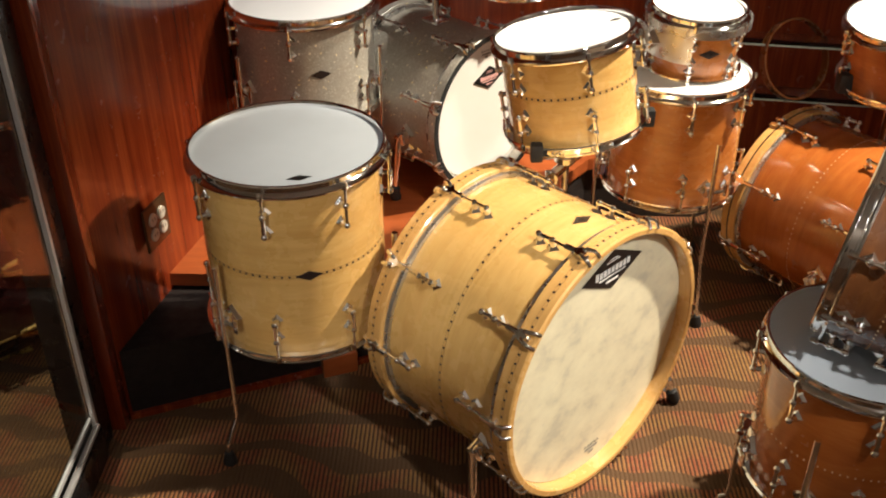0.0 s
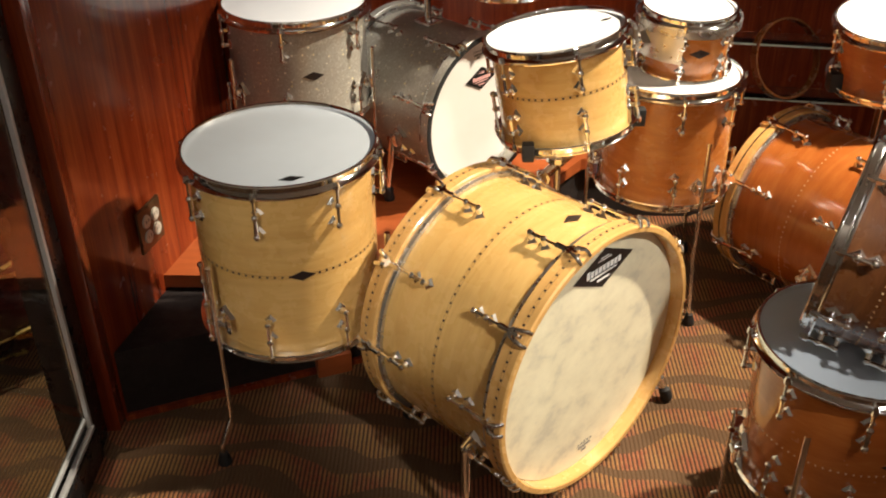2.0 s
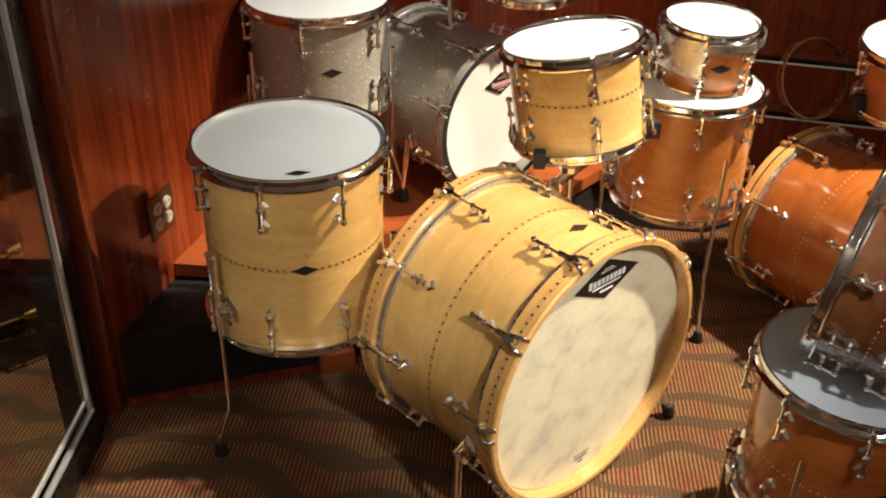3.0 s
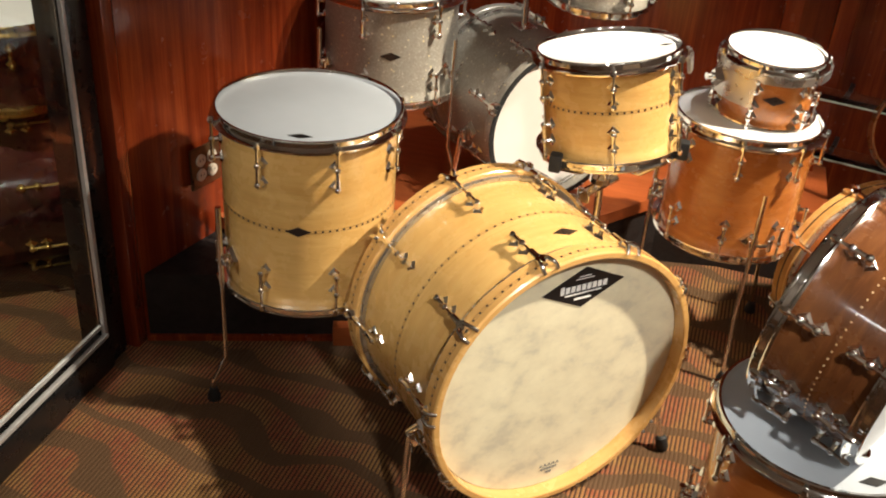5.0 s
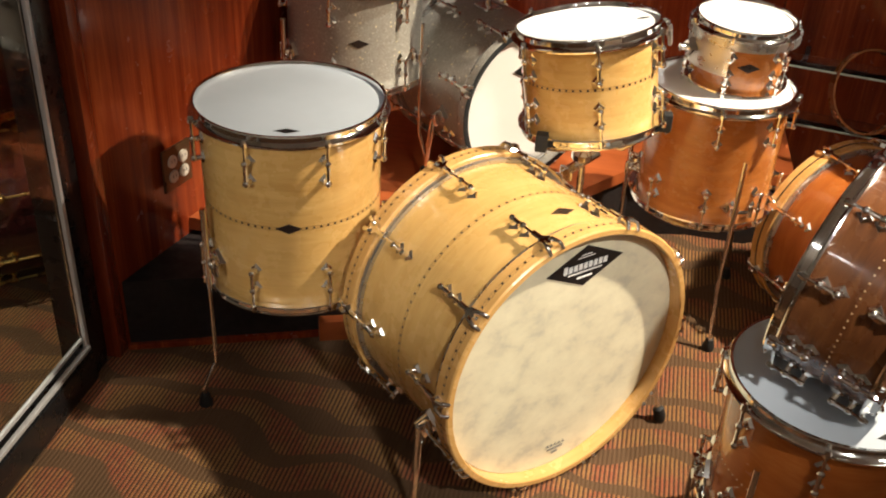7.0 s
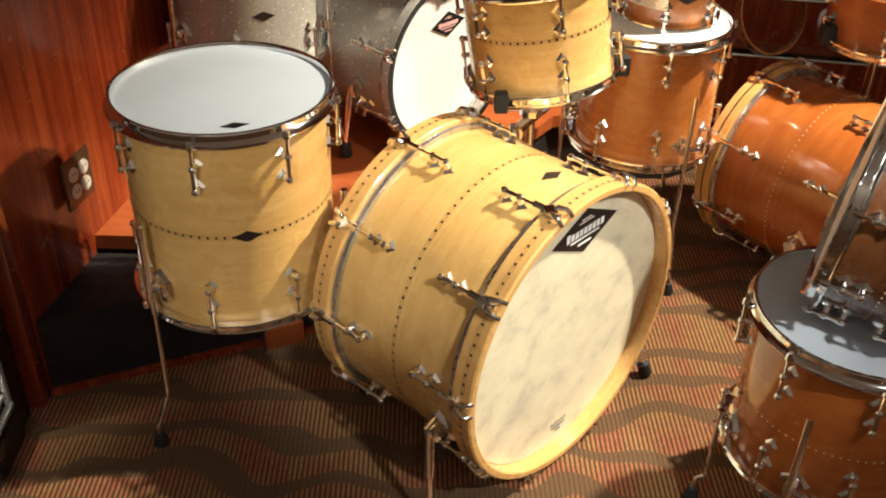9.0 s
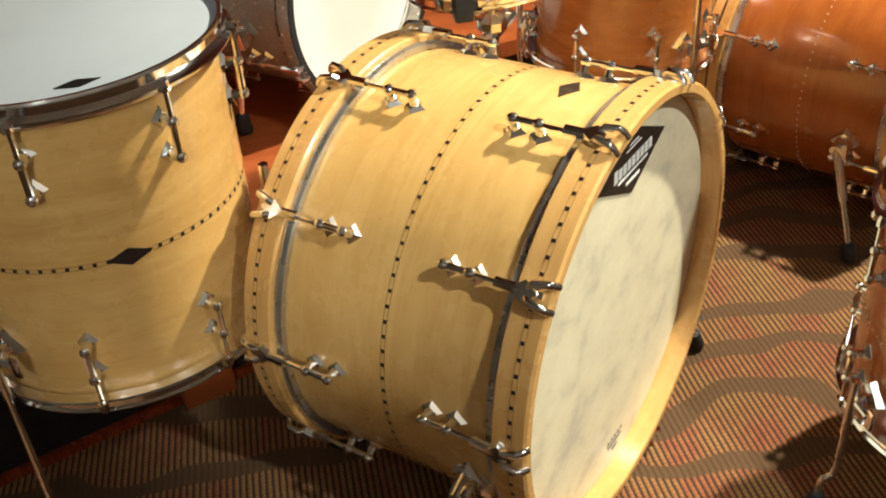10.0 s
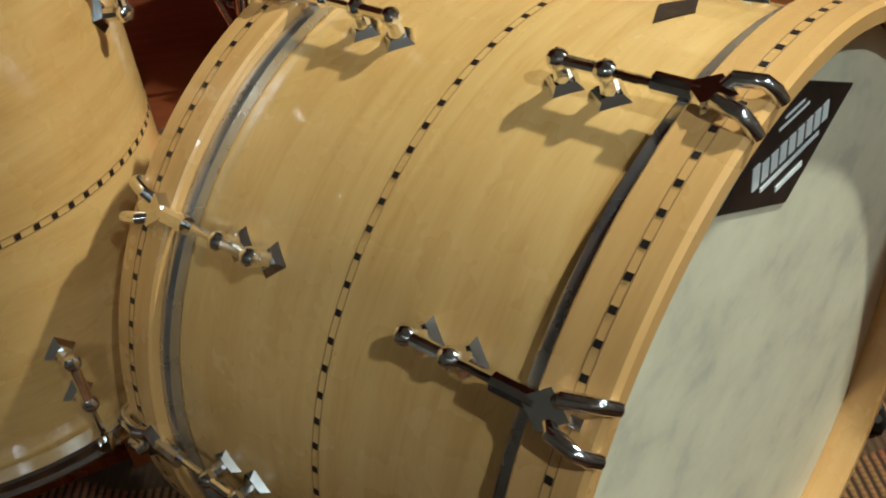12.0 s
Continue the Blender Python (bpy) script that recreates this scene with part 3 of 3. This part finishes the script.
def head_sticker(owner, x, y, z, w, h, spin=0.0, accent=STICKER_WHITE):
    """A black diamond sticker with rows of plain bars for its print."""
    m = pose(x, y, z, 0, 0, spin)
    st = part("head_sticker", diamond(w, h, 0, 0.0007), STICKER_BLACK, owner, "black diamond sticker with pale bars", m=m)
    bars = Mesh()
    n, bw = 9, w * 0.58
    for i in range(n):
        k = 1.25 if i == 0 else 1.0
        bars.box((-bw / 2 + bw * (i + 0.5) / n, (k - 1) * 0.004, 0.0010), (bw / n * 0.74, h * 0.15 * k, 0.0006))
    bars.box((0, -h * 0.14, 0.0010), (w * 0.44, h * 0.035, 0.0006))
    bars.box((0.0, -h * 0.27, 0.0010), (w * 0.2, h * 0.045, 0.0006))
    bars.box((0.0, h * 0.22, 0.0010), (w * 0.22, h * 0.018, 0.0006))
    bars.box((0.0, h * 0.28, 0.0010), (w * 0.14, h * 0.018, 0.0006))
    part("print", bars, accent, st, "pale printed bars")
    return st


def head_emblem(owner, x, y, z, w):
    """A faint grey crown-like mark."""
    e = Mesh()
    for i in range(5):
        e.add([(-w / 2 + w * i / 5, 0.002, 0), (-w / 2 + w * (i + 1) / 5, 0.002, 0), (-w / 2 + w * (i + 0.5) / 5, w * 0.22, 0), (-w / 2 + w * (i + 0.5) / 5, 0.004, 0)], [(0, 3, 2), (3, 1, 2)])
    e.box((0, -0.004, 0), (w * 0.8, 0.005, 0.0004))
    e.box((0, -w * 0.28, 0), (w * 0.3, 0.006, 0.0004))
    return part("head_emblem", e, GREY_PRINT, owner, "faint grey printed emblem", m=pose(x, y, z))


PINK_PRINT = plain("pink_print", (0.80, 0.45, 0.42), 0.5, var=0.04)
BZ = 0.195 - 0.030
head_sticker(bass, 0.0235, 0.2025, BZ + 0.0008, 0.185, 0.088)
head_emblem(bass, 0.006, -0.234, BZ + 0.0012, 0.05)

RT_N = Vector((-0.162, 0.052, 0.985)).normalized()
RT_TOP = Vector((0.247, 2.026, 0.808))
rack = tom_drum("rack_tom", stand_frame(RT_TOP - RT_N * 0.212, RT_N), 0.141, 0.206, MAPLE, 6, 280, "small pale maple tom in a basket stand", KIT, inlay=0.55, head_badge=(0.112, 0.028, 0.03, 20), lug_span=(0.36, 0.1))

# basket stand under the small maple tom
stand = thing("tom_stand", pose(0.275, 2.06, 0.0), "chrome basket stand with black rubber grips", "drum stand", KIT)
part("post", Mesh().tube([(0, 0, 0.10), (0, 0, 0.34)], 0.0125, 14).tube([(0, 0, 0.33), (-0.005, 0, 0.535)], 0.0095, 14), CHROME, stand)
part("collar", Mesh().tube([(0, 0, 0.325), (0, 0, 0.36)], 0.019, 14).tube([(0, 0, 0.343), (0.045, -0.02, 0.343)], 0.006, 8).ball((0.05, -0.022, 0.343), 0.012), CHROME, stand)
part("tilter", Mesh().ball((-0.004, 0, 0.49), 0.026, squash=0.8).tube([(-0.03, -0.02, 0.46), (0.03, 0.01, 0.50)], 0.012, 10).box((-0.035, -0.02, 0.452), (0.03, 0.012, 0.035), None, 0.004), CHROME, stand)
for a in (232, 348, 105):
    end = RT_TOP - RT_N * 0.216 + (stand_frame((0, 0, 0), RT_N).to_3x3() @ Vector((math.cos(radians(a)), math.sin(radians(a)), 0))) * 0.158 - Vector((0.275, 2.06, 0.0))
    arm = part("basket_arm", Mesh().tube([(-0.004, 0, 0.53), (end.x * 0.5, end.y * 0.5, 0.538), end - Vector((0, 0, 0.006))], 0.006, 10), CHROME, stand)
    part("rubber_grip", Mesh().box(end + Vector((0, 0, 0.006)), (0.026, 0.026, 0.040), None, 0.005), RUBBER, arm, "black rubber grip")
for a in (20, 140, 260):
    c, sn_ = math.cos(radians(a)), math.sin(radians(a))
    lg = part("tripod_leg", Mesh().tube([(c * 0.012, sn_ * 0.012, 0.26), (c * 0.10, sn_ * 0.10, 0.10), (c * 0.17, sn_ * 0.17, 0.014)], 0.007, 10).tube([(0, 0, 0.105), (c * 0.10, sn_ * 0.10, 0.10)], 0.005, 8), CHROME, stand)
    part("rubber_foot", Mesh().ball((c * 0.175, sn_ * 0.175, 0.012), 0.012), RUBBER, lg, "black rubber foot")

# tan wooden wedge behind the maple floor tom
wedge = thing("wooden_block", pose(-0.262, 1.90, 0.0, 0, 0, 20), "small tan wooden block against the dark shade block", "block")
part("block_body", Mesh().box((0, 0, 0.028), (0.085, 0.03, 0.056), bevel=0.003), STAGE, wedge)

# ------------------------------------------------------------------ the silver kit on the platform
SIL = "silver sparkle drum kit"
sft = tom_drum("floor_tom", pose(-0.352, 2.415, 0.493), 0.172, 0.255, SPARKLE, 6, 266, "silver sparkle floor tom on platform", SIL, badge_deg=288, badge_mat=BADGE, lug_span=(0.3, 0.1))
for a in (222, 342, 102):
    leg_bracket(sft, 0.172, 0.07, a, STAGE_H - 0.493, 0.16, 0.03, 0.12)
SB_A = Vector((0.696, -0.718, 0.0)).normalized()
SB_C = Vector((0.103, 2.406, 0.459)) - SB_A * 0.152
sbass = bass_drum("bass_drum", stand_frame(SB_C, SB_A), 0.195, 0.36, 0.026, SPARKLE, SPARKLE, 8, 160, "silver sparkle bass drum with white front head", HEAD_GLOSS, SIL, lug_at=(0.05, 0.055), proud=0.017)
part("hoop_edge", Mesh().lathe([(0.199, 0.1803), (0.212, 0.1803), (0.212, 0.1825), (0.199, 0.1825)], 96), RUBBER, sbass, "black edge of the front hoop")
spur(sbass, 0.195, 0.06, 190, (-0.235, -0.212, 0.05))
head_sticker(sbass, 0.012, 0.085, 0.152 + 0.0008, 0.115, 0.062, accent=PINK_PRINT)
head_emblem(sbass, 0.0, 0.155, 0.1524, 0.04)
srt = tom_drum("rack_tom", stand_frame((0.159, 2.48, 0.785), (0.05, -0.1, 1.0)), 0.125, 0.16, SPARKLE, 6, 250, "silver sparkle tom above its bass drum", SIL, lug_span=(0.36, 0.1))

# ------------------------------------------------------------------ the cherry toms
CH = "cherry drum kit"
ft2 = tom_drum("floor_tom", pose(0.568, 2.267, 0.3265), 0.158, 0.288, CHERRY, 8, 268, "cherry wood floor tom with white head", CH, lug_span=(0.28, 0.1))
for a in (290, 50, 170):
    leg_bracket(ft2, 0.158, 0.05, a, -0.3265, 0.18, 0.02)
ST_N = Vector((0.02, -0.06, 1.0)).normalized()
st = tom_drum("small_tom", stand_frame(Vector((0.595, 2.289, 0.770)) - ST_N * 0.150, ST_N), 0.103, 0.146, CHERRY, 6, 255, "small cherry tom resting on floor tom", CH, badge_deg=278, lug_span=(0.36, 0.1))
rims = part("mount_ring", Mesh().lathe([(0.122, 0.118), (0.126, 0.118), (0.126, 0.138), (0.122, 0.138)], 72), SPLATE, st, "brushed steel suspension ring")
part("mount_plate", Mesh().lathe([(0.124, 0.055), (0.1275, 0.055), (0.1275, 0.12), (0.124, 0.12)], 14, None, True, radians(195), radians(255)), SPLATE, st, "brushed steel mounting plate")
part("mount_bracket", Mesh().add([(0.127, 0, 0.066), (0.127, 0.026, 0.092), (0.127, 0, 0.118), (0.127, -0.026, 0.092), (0.142, 0, 0.074), (0.142, 0.018, 0.092), (0.142, 0, 0.110), (0.142, -0.018, 0.092)], [(4, 5, 6, 7), (0, 1, 5, 4), (1, 2, 6, 5), (2, 3, 7, 6), (3, 0, 4, 7)]).tube([(0.140, 0, 0.092), (0.158, 0, 0.092)], 0.009, 12), CHROME, st, "chrome diamond bracket", m=turned(208))

# ------------------------------------------------------------------ the mahogany drums
MH = "mahogany drum kit"
B2_A = Vector((0.57, -0.82, 0)).normalized()
b2 = bass_drum("bass_drum", stand_frame(Vector((0.897, 2.362, 0.243)) + B2_A * 0.20, B2_A), 0.213, 0.40, 0.042, MAHOGANY, MAPLE_HOOP, 8, 155, "glossy mahogany bass drum with maple hoops", HEAD, MH, lug_at=(0.05, 0.075))
pale_dots(b2, 0.213, 0.0, 96)
for s_ in (-1, 1):
    part("hoop_line", Mesh().lathe([(0.2285, s_ * 0.176), (0.2297, s_ * 0.176), (0.2297, s_ * 0.1795), (0.2285, s_ * 0.1795)], 96), INLAY, b2, "dark line round the maple hoop")
spur(b2, 0.213, 0.09, 192, (-0.27, -0.240, 0.16))
# head colour carries the shade of the snare above it
f3 = tom_drum("floor_tom", pose(0.750, 1.422, 0.149), 0.171, 0.292, MAHOGANY, 8, 167, "mahogany floor tom, head greyed for the snare's shade", MH, head=HEAD_COOL_SHADED, badge_deg=280, lug_span=(0.3, 0.1), head_badge=(0.06, -0.13, 0.05, 20))
for a, top in ((178, 0.075), (230, 0.205), (50, 0.17)):
    leg_bracket(f3, 0.171, 0.045, a, -0.149, top, 0.02, 0.06)
SN_A = Vector((0.86, -0.49, -0.14)).normalized()
sn = tom_drum("snare_drum", stand_frame(Vector((0.698, 1.471, 0.648)), SN_A), 0.182, 0.172, WALNUT, 10, 198, "dark walnut snare drum standing on edge", MH, lug_span=(0.34, 0.1))

pale_dots(f3, 0.171, 0.125, 84)
pale_dots(sn, 0.182, 0.086, 90)

# ------------------------------------------------------------------ tom holder of the silver kit
part("tom_holder", Mesh().tube([(-0.01, 0.19, -0.02), (-0.01, 0.31, -0.02), (-0.03, 0.345, -0.02)], 0.009, 12).box((-0.01, 0.198, -0.02), (0.05, 0.012, 0.06), None, 0.004).tube([(-0.03, 0.345, -0.02), (-0.03, 0.385, -0.045)], 0.007, 10), CHROME, sbass, "chrome tom holder")

# ------------------------------------------------------------------ mahogany tom on its stand, above the mahogany bass drum
mtom = tom_drum("rack_tom", stand_frame((1.132, 2.334, 0.566), (-0.12, -0.10, 1.0)), 0.135, 0.155, MAHOGANY, 6, 185, "mahogany tom on a chrome stand", MH, lug_span=(0.36, 0.1))
mst = thing("tom_stand", pose(1.147, 2.374, 0.0), "chrome stand with black rubber grips", "drum stand", MH)
part("post", Mesh().tube([(0, 0, 0.10), (0, 0, 0.52)], 0.0115, 14), CHROME, mst)
for a in (190, 310, 70):
    c, k = math.cos(radians(a)), math.sin(radians(a))
    arm = part("basket_arm", Mesh().tube([(0, 0, 0.515), (c * 0.08, k * 0.08, 0.52), (c * 0.15 - 0.01, k * 0.15 - 0.03, 0.555)], 0.006, 10), CHROME, mst)
    part("rubber_grip", Mesh().box((c * 0.15 - 0.012, k * 0.15 - 0.035, 0.565), (0.036, 0.036, 0.05), None, 0.007), RUBBER, arm, "black rubber grip")
    lg = part("tripod_leg", Mesh().tube([(c * 0.012, k * 0.012, 0.22), (c * 0.16, k * 0.16, 0.014)], 0.007, 10), CHROME, mst)
    part("rubber_foot", Mesh().ball((c * 0.163, k * 0.163, 0.012), 0.012), RUBBER, lg, "black rubber foot")

# ------------------------------------------------------------------ glass shelves in front of the back wall
for z in (0.505, 0.338):
    sh = thing("glass_shelf", pose(1.06, 2.755, z, 0, 0, -11), "clear glass display shelf with greenish edge", "shelf", "glass shelves")
    g1 = part("glass_board", Mesh().box((0, 0, 0), (0.60, 0.10, 0.006), bevel=0.001), GLASS, sh)
    g1.visible_shadow = False
    part("front_edge", Mesh().box((0, -0.051, 0), (0.60, 0.0015, 0.0045)), SHELF_EDGE, sh, "bright ground glass edge")
    part("back_edge", Mesh().box((0, 0.051, 0), (0.60, 0.0015, 0.0035)), SHELF_EDGE, sh, "bright ground glass edge")
    for x in (-0.22, 0.22):
        part("shelf_bracket", Mesh().box((x, 0.085, -0.010), (0.012, 0.13, 0.012), bevel=0.002), BLACK, sh)
shoop = thing("wooden_hoop", stand_frame((1.02, 2.755, 0.452), (0.35, -0.8, 0.35)), "brown wooden drum hoop leaning on glass shelf", "drum hoop")
part("ring", Mesh().lathe([(0.112, -0.012), (0.118, -0.012), (0.118, 0.012), (0.112, 0.012)], 72), WALNUT, shoop)

# ------------------------------------------------------------------ gold-trimmed drums inside the case
GK = "drums inside the glass case"
GB_A = Vector((0.75, 0.66, 0)).normalized()
gb = thing("bass_drum", stand_frame((-1.24, 1.93, 0.215), GB_A), "dark maroon bass drum with gold hardware in case", "bass drum", GK)
part("shell", shell_mesh(0.20, -0.15, 0.15), GOLD_SHELL, gb)
for s_ in (1, -1):
    part("hoop", Mesh().lathe([(0.203, s_ * 0.145), (0.214, s_ * 0.145), (0.214, s_ * 0.182), (0.203, s_ * 0.182)], 96), GOLD_SHELL, gb)
    part("bass_head", Mesh().disc(0.203, s_ * 0.16), HEAD, gb)
for i in range(8):
    p1, b1 = lug_meshes(0.20, 0.04, 0.10)
    p1.add(b1.v, b1.f).tube([(0.219, 0, 0.07), (0.219, 0, 0.15)], 0.003, 8).tube([(0.219, 0.006, 0.145), (0.222, 0.014, 0.185)], 0.006, 8).tube([(0.219, -0.006, 0.145), (0.222, -0.014, 0.185)], 0.006, 8)
    part("lug", p1, BRASS, gb, "gold lug with claw", m=turned(i * 45 + 20))
spur(gb, 0.20, 0.06, -10, (0.27, -0.213, 0.10), mat=BRASS)
gt = thing("rack_tom", pose(-1.20, 1.99, 0.475), "dark tom with gold rims in glass case", "drum", GK)
part("shell", shell_mesh(0.145, 0, 0.20), GOLD_SHELL, gt)
part("batter_head", Mesh().disc(0.147, 0.202), HEAD, gt)
part("top_rim", rim_mesh(0.145, 0.20, 1), BRASS, gt, "gold rim")
part("bottom_rim", rim_mesh(0.145, 0, -1), BRASS, gt, "gold rim")
for i in range(6):
    p1, b1 = lug_meshes(0.145, 0.12, 0.18)
    p1.add(b1.v, b1.f)
    part("lug", p1, BRASS, gt, "gold lug", m=turned(i * 60 + 10))
part("holder", Mesh().tube([(0.0, -0.06, -0.06), (0.0, -0.05, 0.01)], 0.011, 12).box((0, -0.055, -0.002), (0.05, 0.05, 0.02), None, 0.004), BRASS, gt, "gold tom holder")

# clear-grey end of the suspension mount on the maple tom
part("mount_ear", Mesh().lathe([(0.163, 0.165), (0.170, 0.165), (0.170, 0.196), (0.163, 0.196)], 12, None, True, radians(-12), radians(22)), SPLATE, rack, "pale grey mount ear")
